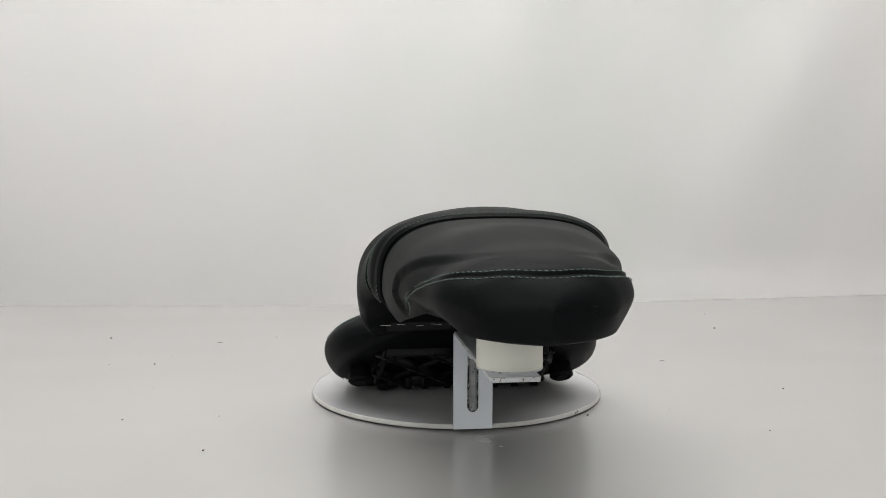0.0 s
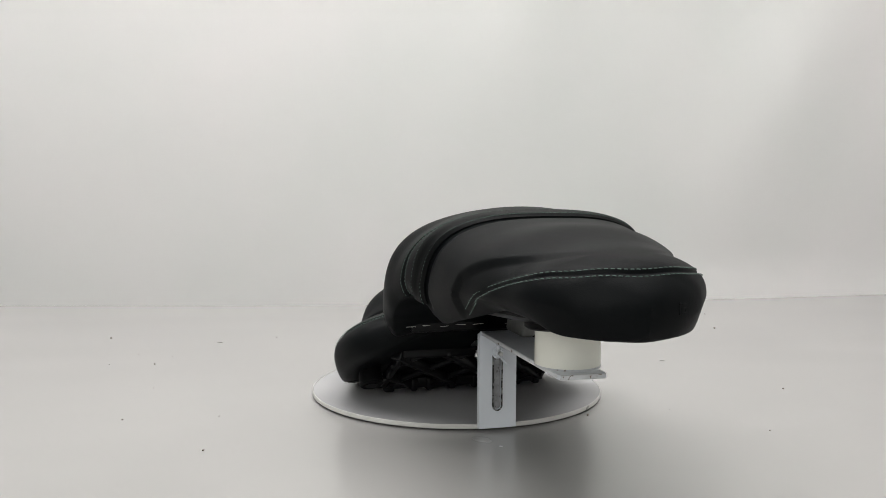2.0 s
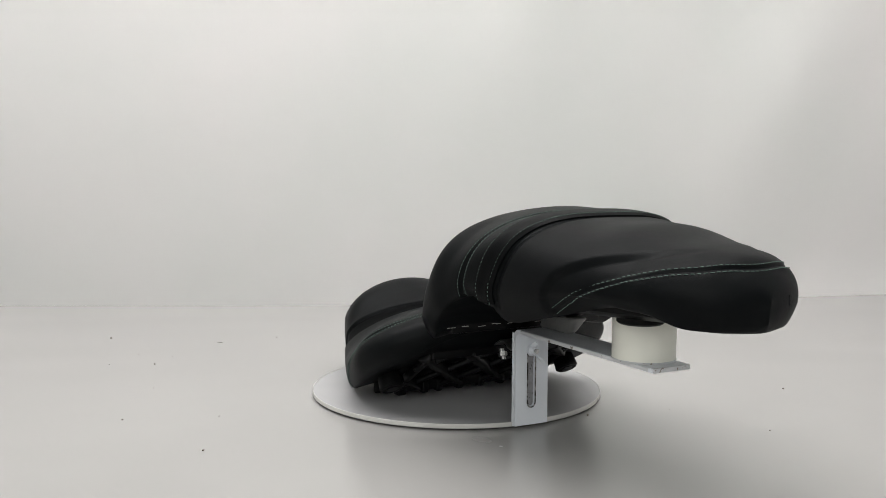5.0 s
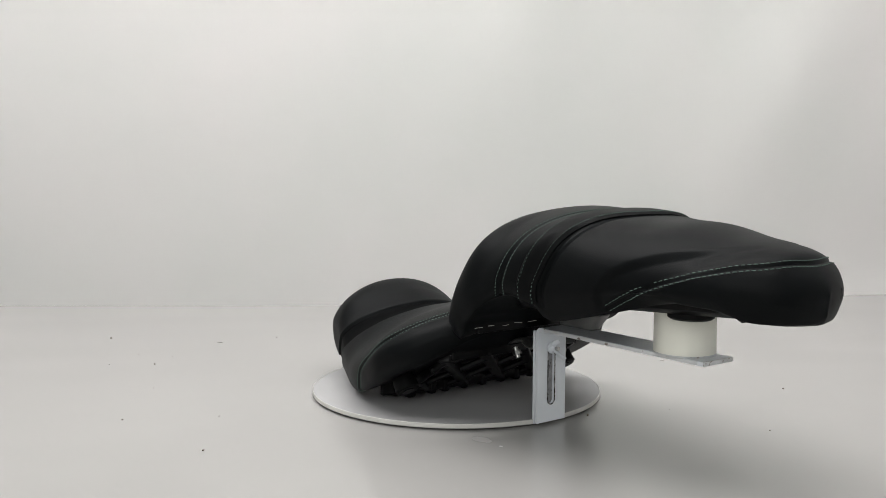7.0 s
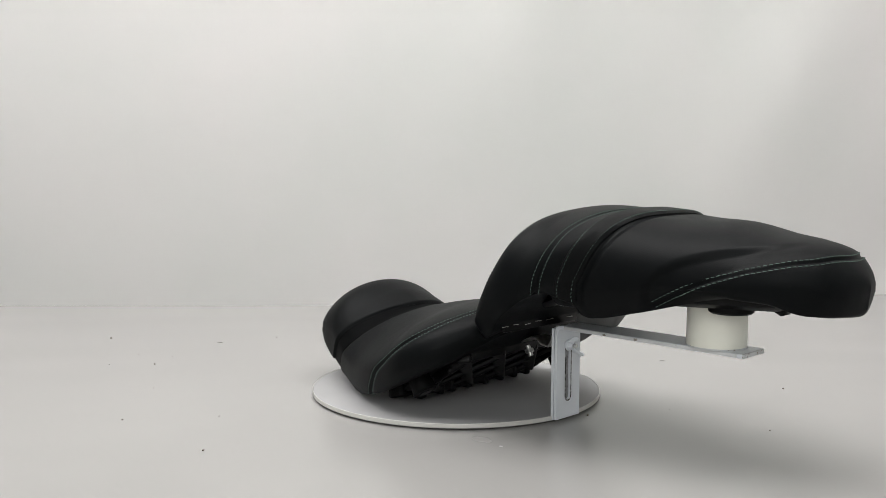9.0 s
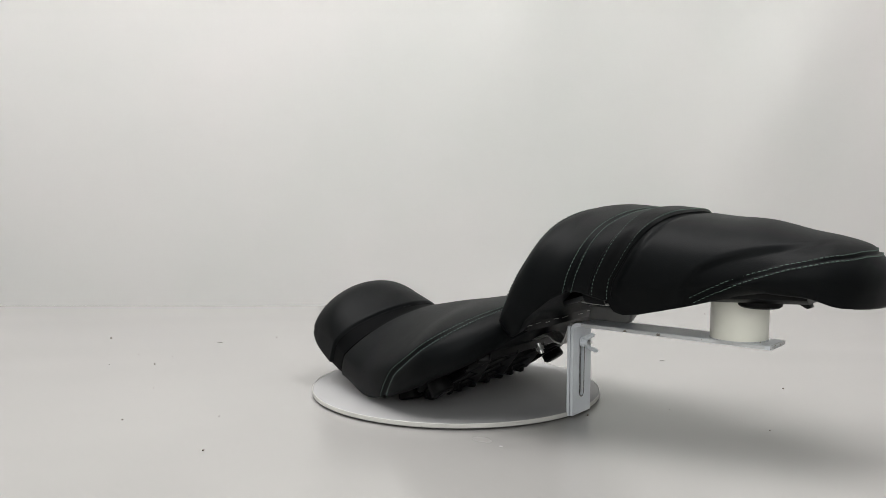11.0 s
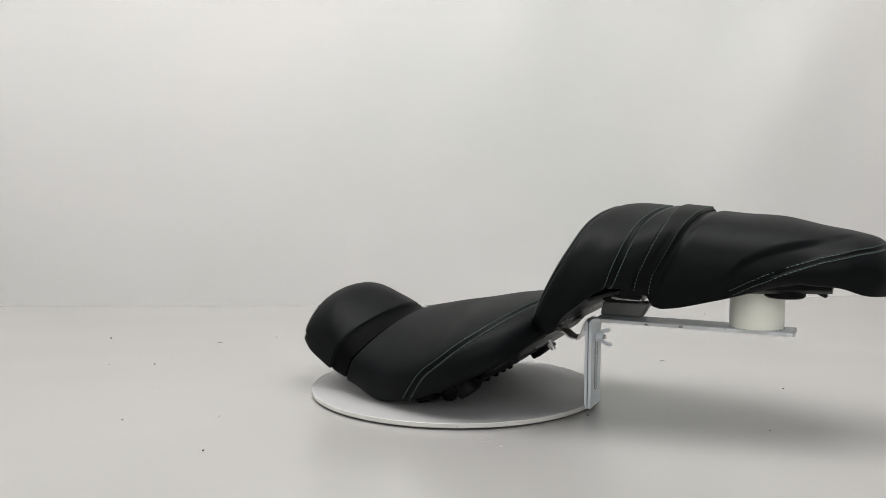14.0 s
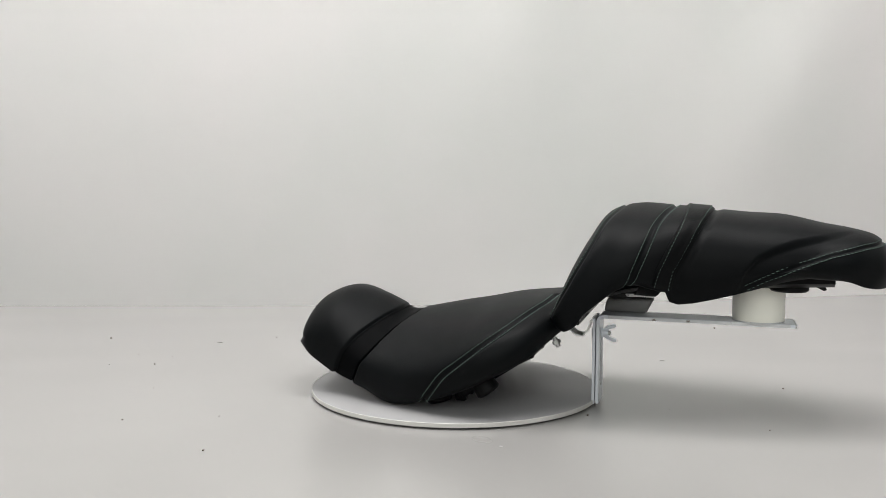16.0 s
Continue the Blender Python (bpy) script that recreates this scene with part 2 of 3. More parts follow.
def cover(name, form, seams, mat, parent, label="", ns=240, ng=150, band=None):
    """Padded cover with the seams pressed into it. seams: (polyline, width, depth)."""
    K = len(form["crest"]) - 1
    S, G = np.meshgrid(np.linspace(0, K, ns), np.linspace(-1, 1, ng), indexing="ij")
    P, N, _, _ = skin_frame(form, S, G)
    sink = np.zeros(S.shape)
    if band:                                              # strip of smoother cover between two seams, set lower
        edge = [np.interp(-np.abs(G), *zip(*[(q[1], q[0]) for q in glide(k, np.linspace(0, len(k) - 1, 60))])) for k in band[:2]]
        inside = (S > edge[0]) & (S < edge[1])
        sink = 0.0020 * np.clip((S - edge[0]) / 0.10, 0, 1) * np.clip((edge[1] - S) / 0.10, 0, 1)
    for line, width, depth in seams:
        d = np.full(S.shape, 9.0)
        for q in line:
            d = np.minimum(d, ((P - q) ** 2).sum(-1))
        sink = np.maximum(sink, depth * np.exp(-d / width ** 2))
    P = P - N * sink[..., None]
    m = 8                                                 # closing underside, slightly raised
    f = np.linspace(0, 1, m + 2)[1:-1]
    A, B = P[:, -1:, :], P[:, :1, :]
    U = A + (B - A) * f[None, :, None]
    U[..., 2] += 0.004 * np.clip((np.abs(A[..., 1]) - 0.04) / 0.03, 0, 1)
    tail = np.clip((S[:, :1] - 11.0) / 2.0, 0, 1) * np.clip((17.0 - S[:, :1]) / 3.0, 0, 1)
    if "flap" in form:
        U[..., 2] += np.interp(S[:, :1], *zip(*form["flap"])) * np.minimum(1, 9 * np.minimum(f, 1 - f))[None, :]
    U[..., 2] -= form.get("belly", 0.0) * tail * np.sin(math.pi * f)[None, :] ** 0.7
    ring = np.concatenate([P, U], 1)
    n = ring.shape[1]
    me = bpy.data.meshes.new(name)
    idx = np.arange(ns * n).reshape(ns, n)
    nx = np.roll(idx, -1, 1)
    quads = np.stack([idx[:-1], nx[:-1], nx[1:], idx[1:]], -1).reshape(-1, 4).tolist()
    quads += [idx[0].tolist(), idx[-1][::-1].tolist()]
    me.from_pydata(ring.reshape(-1, 3).tolist(), [], quads)
    bm = bmesh.new()
    bm.from_mesh(me)
    bpy.data.meshes.remove(me)
    ob = part(name, bm, mat, parent, label)
    if band:                                              # a strip of smoother cover between two seams
        ob.data.materials.append(band[2])
        which = np.zeros(len(ob.data.polygons), int)
        flag = np.zeros((ns - 1, n), bool)
        flag[:, :ng] = inside[:-1]
        which[:(ns - 1) * n] = flag.ravel()
        ob.data.polygons.foreach_set("material_index", which.tolist())
    return ob


def seam_line(form, knots, n=160):
    """(s, g) along a seam and its points on the cover."""
    sg = glide(knots, np.linspace(0, len(knots) - 1, n))
    return sg, skin(form, sg[:, 0], sg[:, 1])


def stitches(name, form, knots, off, parent, mat, pitch=0.0034, length=0.0023, thick=0.00032, lift=0.0002, label=""):
    """A row of thread stitches beside a seam, lying on the cover."""
    sg, L = seam_line(form, knots, 400)
    _, N, _, _ = skin_frame(form, sg[:, 0], sg[:, 1])
    N = np.stack([np.convolve(np.pad(N[:, i], 15, mode="edge"), np.ones(31) / 31, "valid") for i in range(3)], -1)
    N /= np.linalg.norm(N, axis=1, keepdims=True)
    T = np.gradient(L, axis=0)
    T /= np.linalg.norm(T, axis=1, keepdims=True) + 1e-12
    want = np.cross(N, T) * off
    Q, NQ = L + want, N
    run = np.concatenate([[0], np.cumsum(np.linalg.norm(np.diff(Q, axis=0), axis=1))])
    bm = bmesh.new()
    rnd = random.Random(name + str(off))
    at = pitch * 0.5
    edge = np.abs(sg[:, 1])
    while at < run[-1] - pitch * 0.5:
        if np.interp(at, run, edge) > 0.985:
            at += pitch
            continue
        c = Vector([np.interp(at, run, Q[:, i]) for i in range(3)])
        a = Vector([np.interp(at - length / 2, run, Q[:, i]) for i in range(3)])
        b = Vector([np.interp(at + length / 2, run, Q[:, i]) for i in range(3)])
        nrm = Vector([np.interp(at, run, NQ[:, i]) for i in range(3)]).normalized()
        x = (b - a)
        if x.length > 1e-6:
            x.normalize()
            y = nrm.cross(x).normalized()
            y = (y + x * rnd.uniform(0.02, 0.14)).normalized()
            x = y.cross(nrm).normalized()
            rows = []
            for fx, fr in ((-0.5, 0.45), (-0.3, 0.95), (0.3, 0.95), (0.5, 0.45)):
                p = c + x * (fx * length) + nrm * (lift - (0.0004 if abs(fx) > 0.4 else 0))
                rows.append([bm.verts.new(p + (y * math.cos(k) + nrm * math.sin(k)) * thick * fr)
                             for k in (0, math.pi / 3, 2 * math.pi / 3, math.pi, 4.2, 5.2)])
            for r1, r2 in zip(rows, rows[1:]):
                for i in range(6):
                    bm.faces.new((r1[i], r1[(i + 1) % 6], r2[(i + 1) % 6], r2[i]))
            bm.faces.new(rows[0])
            bm.faces.new(rows[-1])
        at += pitch * rnd.uniform(0.96, 1.04)
    return tagged(part(name, bm, mat, parent, label), kind="stuff")


# ---- setting ----
FLOOR_Z = -0.0065
BACK_LINE = [(-2.0, .60), (-1.4, .60), (-.83, .618), (-.52, .629), (-.17, .647), (.10, .673), (.35, .724), (.62, .786), (.89, .843), (1.4, .94), (2.0, 1.02)]


def setting():
    bm = bmesh.new()                                      # floor sheet, faintly uneven
    nx, ny = 110, 90
    grid = []
    for i in range(nx + 1):
        row = []
        for j in range(ny + 1):
            x, y = -2.0 + 4.0 * i / nx, -2.2 + 3.4 * j / ny
            far = min(1.0, max(0.0, (math.hypot(x, y) - 0.3) / 0.3))
            z = FLOOR_Z + far * 0.0009 * (noise.noise((x * 2.1, y * 3.3, 0.3)) + 0.4 * noise.noise((x * 6, y * 9, 2.0)) + 1.2 * noise.noise((x * 2.4, y * 15, 7.0)))
            row.append(bm.verts.new((x, y, z)))
        grid.append(row)
    for i in range(nx):
        for j in range(ny):
            bm.faces.new((grid[i][j], grid[i + 1][j], grid[i + 1][j + 1], grid[i][j + 1]))
    box(bm, (4.0, 3.4, 0.02), pose(0, -0.5, FLOOR_Z - 0.020))
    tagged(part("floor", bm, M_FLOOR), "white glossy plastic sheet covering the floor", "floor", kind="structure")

    bm = bmesh.new()                                      # backdrop sheet with hanging folds
    nz, nu = 40, 200
    rows = []
    for i in range(nu + 1):
        s = (len(BACK_LINE) - 1) * i / nu
        p = glide(BACK_LINE, s)
        col = []
        for j in range(nz + 1):
            h = 2.3 * j / nz
            x, y = float(p[0]), float(p[1])
            k = min(1.0, h / 0.5)
            lean = x - 0.55 * h                           # folds slant as they fall
            right = min(1.0, max(0.0, (x + 0.1) / 0.5))
            fold = right * k * (0.008 * math.sin(lean * 9 + 0.2) + 0.003 * math.sin(lean * 21 + 1.5 + 0.8 * h))
            fold += (1 - right) * k * 0.006 * noise.noise((x * 1.7, h * 0.8, 4.0))
            curl = 0.012 * max(0.0, 1 - h / 0.05) ** 2 * right
            col.append(bm.verts.new((x, y + fold + 0.02 * k * h - curl, FLOOR_Z - 0.003 + h)))
        rows.append(col)
    for i in range(nu):
        for j in range(nz):
            bm.faces.new((rows[i][j], rows[i + 1][j], rows[i + 1][j + 1], rows[i][j + 1]))
    bmesh.ops.solidify(bm, geom=bm.faces[:], thickness=0.003)
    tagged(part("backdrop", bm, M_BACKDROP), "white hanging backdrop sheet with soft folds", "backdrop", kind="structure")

    # unseen walls and ceiling added to bounce light; the south one darkens reflections
    for name, size, at in (("unseen_wall_west", (0.1, 3.6, 2.5), (-2.05, -0.6, 1.2)), ("unseen_wall_east", (0.1, 3.6, 2.5), (2.05, -0.6, 1.2)),
                           ("unseen_wall_south", (4.2, 0.1, 2.5), (0, -2.25, 1.2)), ("unseen_wall_north", (4.2, 0.1, 2.5), (0, 1.25, 1.2))):
        tagged(part(name, boxed(size, pose(*at)), M_DARK if name == "unseen_wall_south" else M_BOUNCE), "unseen dark wall added to darken reflections" if name == "unseen_wall_south" else "unseen grey wall added to enclose and bounce light", "wall", kind="structure")
    tagged(part("ceiling", boxed((4.2, 3.6, 0.1), pose(0, -0.5, 2.48)), M_BOUNCE), "unseen grey ceiling added to bounce light", "ceiling", kind="structure")


    rnd = random.Random(4)                                # crumbs lying on the floor sheet
    bm = bmesh.new()
    bmesh.ops.create_icosphere(bm, subdivisions=2, radius=1.0)
    for v in bm.verts:
        v.co *= 1 + 0.5 * noise.noise(v.co * 1.3)
    first = None
    for x, y, r, long in ((-.502, .300, 1.6, 1), (-.334, .273, 1.0, 5), (-.379, .126, 1.1, 1), (-.218, -.223, 1.0, 1), (-.324, -.129, .9, 1),
                          (.413, .415, 1.6, 1), (.439, .560, 1.1, 1), (.374, .016, 1.1, 1), (.135, -.101, 1.0, 1), (-.262, .316, .9, 1),
                          (-.435, .122, .8, 1.6), (-.372, .174, .7, 1), (-.338, .001, .6, 1), (-.233, -.113, .6, 1), (-.421, .185, .7, 1),
                          (.223, -.077, .5, 1), (.274, .168, .45, 11), (.30, -.15, .6, 1), (-.10, .42, .6, 1)):
        m = Matrix.Translation((x, y, FLOOR_Z + 0.0006 * r)) @ pose(0, 0, 0, 0, 0, rnd.uniform(-25, 25) if long > 1 else rnd.uniform(0, 180)) @ Matrix.Diagonal(
            (0.0010 * r * long * rnd.uniform(0.9, 1.2), 0.0009 * r, 0.0007 * r, 1))
        if first is None:
            first = tagged(part("crumb", bm, M_CRUMB), "tiny dark crumb on the white floor sheet", "crumb", "crumbs on the floor sheet")
            first.matrix_basis = m
        else:
            o = first.copy()
            scene.collection.objects.link(o)
            o.matrix_basis = m
            if long > 1:
                o.data = o.data.copy()
                o.data.materials[0] = M_FIBRE
                tagged(o, "short grey fibre on the white floor sheet", "fibre", "crumbs on the floor sheet")


setting()


# ---- display stand: disc, upright, arm ----
def rounded_slot(cx, z0, z1, r, n=8):
    pts = [(cx + r * math.cos(a), z1 - r + r * math.sin(a)) for a in np.linspace(0, math.pi, n)]
    return pts + [(cx + r * math.cos(a), z0 + r + r * math.sin(a)) for a in np.linspace(math.pi, 2 * math.pi, n)]


def slotted_leg(u, thick, v0, v1, z0, z1, slot):
    """Upright flat bar with a long hole; the bar's face looks along u."""
    bm = bmesh.new()
    outer = [bm.verts.new((u, v, z)) for v, z in ((v0, z0), (v1, z0), (v1, z1), (v0, z1))]
    inner = [bm.verts.new((u, v, z)) for v, z in slot]
    es = [bm.edges.new((a, b)) for a, b in zip(outer, outer[1:] + outer[:1])] + [bm.edges.new((a, b)) for a, b in zip(inner, inner[1:] + inner[:1])]
    r = bmesh.ops.triangle_fill(bm, edges=es, use_beauty=True, use_dissolve=False)
    fs = [f for f in r["geom"] if isinstance(f, bmesh.types.BMFace)]
    x = bmesh.ops.extrude_face_region(bm, geom=fs)
    bmesh.ops.translate(bm, verts=[q for q in x["geom"] if isinstance(q, bmesh.types.BMVert)], vec=(thick, 0, 0))
    return bm


def display_stand():
    st = thing("display_stand", "white painted steel turntable stand with chipped slotted bracket", "display stand")
    R = 0.1588
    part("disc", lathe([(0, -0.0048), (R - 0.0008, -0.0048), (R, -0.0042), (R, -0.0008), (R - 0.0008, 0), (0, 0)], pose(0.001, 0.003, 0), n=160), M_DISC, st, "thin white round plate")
    part("disc_rim", lathe([(R - 0.0004, 0.0001), (R - 0.0001, 0.00015), (R + 0.0003, -0.0002), (R + 0.0003, -0.0040), (R - 0.0006, -0.0043)], pose(0.001, 0.003, 0), n=160), M_RIM, st, "bright chipped edge of the plate")
    part("turntable_hub", lathe([(0, FLOOR_Z), (0.06, FLOOR_Z), (0.06, -0.0049), (0, -0.0049)], n=48), M_WHITE_STEEL, st)
    v0, v1 = -0.0222, 0.0142
    vc = -0.0045
    up = part("upright", boxed((0.0030, v1 - v0, 0.0905), pose(0.1580, (v0 + v1) / 2, 0.04125), 0.0006), M_WHITE_STEEL, st, "upright flat bar welded to the plate", smooth=False)
    wide = rounded_slot(vc, 0.014, 0.073, 0.0042)
    arm = slotted_leg(0.1606, 0.0030, v0, v1, -0.003, 0.0825, wide)
    part("arm_leg", arm, M_WHITE_STEEL, st, "slotted white leg of the angle bracket", smooth=False)
    # chipped bare rim round the long hole
    bm = bmesh.new()
    a, b = rounded_slot(vc, 0.0130, 0.0740, 0.0052), rounded_slot(vc, 0.0144, 0.0726, 0.0037)
    va, vb = [bm.verts.new((0.16385, y, z)) for y, z in a], [bm.verts.new((0.16385, y, z)) for y, z in b]
    for i in range(len(va)):
        j = (i + 1) % len(va)
        bm.faces.new((va[i], va[j], vb[j], vb[i]))
    bmesh.ops.solidify(bm, geom=bm.faces[:], thickness=0.0003)
    part("slot_rim", bm, M_SLOT, st, "worn bare metal rim of the slot")
    part("slot_ground", boxed((0.0008, 0.0076, 0.058), pose(0.1602, vc, 0.0435), 0.0002), M_WORN, st, "grey worn steel seen through the slot")
    path = [(0.1621, 0.0823)] + [(0.1681 - 0.006 * math.cos(t), 0.0823 + 0.0062 * math.sin(t)) for t in np.linspace(0.15, math.pi / 2, 7)] + [(0.26, 0.0884), (0.3525, 0.0880)]
    bar = part("arm", bent_strip(path, v1 - v0, 0.0036, (v0 + v1) / 2), M_WHITE_STEEL, st, "horizontal white steel arm with rusty chipped edges", smooth=False)
    part("arm_end", boxed((0.0022, v1 - v0 - 0.0006, 0.0040), pose(0.3532, (v0 + v1) / 2, 0.0880), 0.0008), M_CHIPPED, bar, "chipped bare end of the arm")
    for v in (v0 - 0.0002, v1 + 0.0002):                  # nicked edges of the arm
        part("arm_edge", boxed((0.176, 0.0007, 0.0030), pose(0.2600, v, 0.0883, 0, 0.2, 0), 0.0002), M_EDGE, bar, "nicked paint along the arm's edge")
    # carriage bolt and wing nut through the slot
    m = pose(0.1640, vc, 0.0690, 0, 90, 0)
    part("washer", lathe([(0.002, 0), (0.0058, 0), (0.0058, 0.0012), (0.002, 0.0012)], m, 24), M_WHITE_STEEL, st)
    part("bolt", lathe([(0, -0.010), (0.0045, -0.010), (0.0045, -0.0075), (0.0022, -0.0075), (0.0022, 0.009), (0.0018, 0.0095), (0, 0.0095)], m, 16), M_ZINC, st)
    nut = lathe([(0.0022, 0.0012), (0.0045, 0.0012), (0.0036, 0.0065), (0.0022, 0.0065)], m, 20)
    for sgn in (-1, 1):
        ear = [(0.0025, 0.002), (0.0046, 0.0015), (0.0088, 0.0070), (0.0112, 0.0125), (0.0100, 0.0155), (0.0075, 0.0145), (0.0052, 0.0085), (0.0025, 0.0070)]
        e = outline_plate([(sgn * x, y) for x, y in ear], 0.0018, pose(0, 0, 0), 0.0004)
        bmesh.ops.transform(e, matrix=m @ pose(0, 0, 0, 0, 0, 25) @ pose(0, 0.0009, 0, 90, 0, 0), verts=e.verts[:])
        tmp = bpy.data.meshes.new("ear")
        e.to_mesh(tmp)
        e.free()
        nut.from_mesh(tmp)
        bpy.data.meshes.remove(tmp)
    part("wing_nut", nut, M_WHITE_STEEL, st, "paint-spattered wing nut")
    return st


def spacer_ring():
    """Short ivory pipe standing on the arm and carrying the passenger cushion."""
    sp = thing("pipe_spacer", "short ivory plastic pipe spacer standing on the steel arm", "spacer")
    z0, z1, R = 0.0903, 0.1275, 0.0250
    part("pipe", lathe([(R - 0.0035, z0), (R - 0.0006, z0), (R, z0 + 0.0006), (R, z1 - 0.0006), (R - 0.0006, z1), (R - 0.0035, z1), (R - 0.0035, z0)],
                       pose(0.319, -0.002, 0), 64), M_PIPE, sp)
    part("glue_line", lathe([(R - 0.001, z0 - 0.0006), (R + 0.0004, z0 - 0.0006), (R + 0.0003, z0 + 0.0008), (R - 0.001, z0 + 0.0008)],
                            pose(0.319, -0.002, 0), 48), M_CHIPPED, sp, "dark grimy glue line")
    return sp


# ---- motorcycle seat ----
NOSE_SEAM = [(3.75, -1.0), (3.83, -.86), (3.95, -.74), (4.21, -.616), (4.53, -.408), (4.73, -.21), (4.88, 0)]
SCOOP_SEAM = [(5.15, -1.0), (5.21, -.93), (5.32, -.80), (5.51, -.616), (5.63, -.402), (5.76, -.248), (5.97, -.11), (6.05, 0)]
FRONT_SEAM = [(.30, -.72), (.75, -.56), (2.3, -.51), (3.5, -.43), (4.05, -.30), (4.4, -.15), (4.45, 0)]


RIDER_SEAM = [(8.05, -1.0), (8.17, -.905), (8.48, -.80), (8.86, -.706), (9.42, -.63), (10.12, -.54), (10.55, -.478), (10.98, -.405), (11.40, -.335), (11.75, -.26), (11.95, -.13)]
DOUBLE_SEAM = [(5.62, -.97), (5.70, -.92), (5.80, -.83), (5.80, -.665), (5.77, -.53), (5.75, -.405), (5.80, -.31), (5.90, -.20), (5.98, -.10), (6.0, 0)]
STRAP_FRONT = [(6.83, -.88), (6.80, -.755), (6.76, -.64), (6.71, -.52), (6.70, -.41), (6.62, -.30), (6.52, -.18), (6.45, -.09), (6.42, 0)]
STRAP_BACK = [(8.06, -.875), (8.07, -.76), (8.08, -.64), (8.07, -.52), (8.06, -.42), (8.08, -.32), (8.12, -.20), (8.15, -.10), (8.16, 0)]
TAIL_LINE = [(.3035, .1305), (.3140, .1362), (.3265, .1425), (.3420, .1496), (.3565, .1553), (.3770, .1622)]


def on_flank(form, line, s0, s1, n=21):
    """Knots (s, g) on the near flank for a smooth line given by length and height."""
    S, G = np.meshgrid(np.linspace(s0, s1, 700), np.linspace(-1, -0.45, 500), indexing="ij")
    P = skin(form, S, G)
    knots = []
    for u, z in glide(line, np.linspace(0, len(line) - 1, n)):
        k = np.unravel_index(np.argmin((P[..., 0] - u) ** 2 + (P[..., 2] - z) ** 2), S.shape)
        knots.append((float(S[k]), float(G[k])))
    return knots


TAIL_SEAM = on_flank(PILLION, TAIL_LINE, 8.6, 11.9)
TAIL_SEAM += [(11.8, -.52), (12.3, -.455), (12.85, -.375), (13.3, -.26), (13.7, -.12), (13.82, 0)]


def both(knots):
    """The seam carried over the crest to the other flank."""
    return knots + [(s, -g) for s, g in knots[-2::-1]]


def mirrored(knots):
    return [(s, -g) for s, g in knots]


def strap(parent):
    """Passenger grab strap lying over the cushion."""
    n, m = 90, 12
    front, back = both(STRAP_FRONT), both(STRAP_BACK)
    fa = glide(front, np.linspace(0, len(front) - 1, n))
    ba = glide(back, np.linspace(0, len(back) - 1, n))
    bm = bmesh.new()
    rows = []
    for i in range(n):
        w = np.linspace(0, 1, m)
        s, g = fa[i, 0] + (ba[i, 0] - fa[i, 0]) * w, fa[i, 1] + (ba[i, 1] - fa[i, 1]) * w
        P, N, _, _ = skin_frame(PILLION, s, g)
        lift = 0.0026 * np.minimum(1, np.minimum(w, 1 - w) / 0.07) ** 0.5
        T = P + N * (lift[:, None] + 0.0002)
        B = P[::-1] - N[::-1] * 0.0006
        rows.append([bm.verts.new(q) for q in np.concatenate([T, B])])
    for a, b in zip(rows, rows[1:]):
        for k in range(len(a)):
            bm.faces.new((a[k], a[(k + 1) % len(a)], b[(k + 1) % len(a)], b[k]))
    bm.faces.new(rows[0])
    bm.faces.new(rows[-1])
    st = part("grab_strap", bm, M_STRAP, parent, "flat black grab strap with stitched edges")
    stitches("strap_stitching", PILLION, front, -0.0030, st, M_STITCH, lift=0.0026, label="grey-green stitched strap edge")
    stitches("strap_stitching", PILLION, back, 0.0030, st, M_STITCH, lift=0.0026, label="grey-green stitched strap edge")


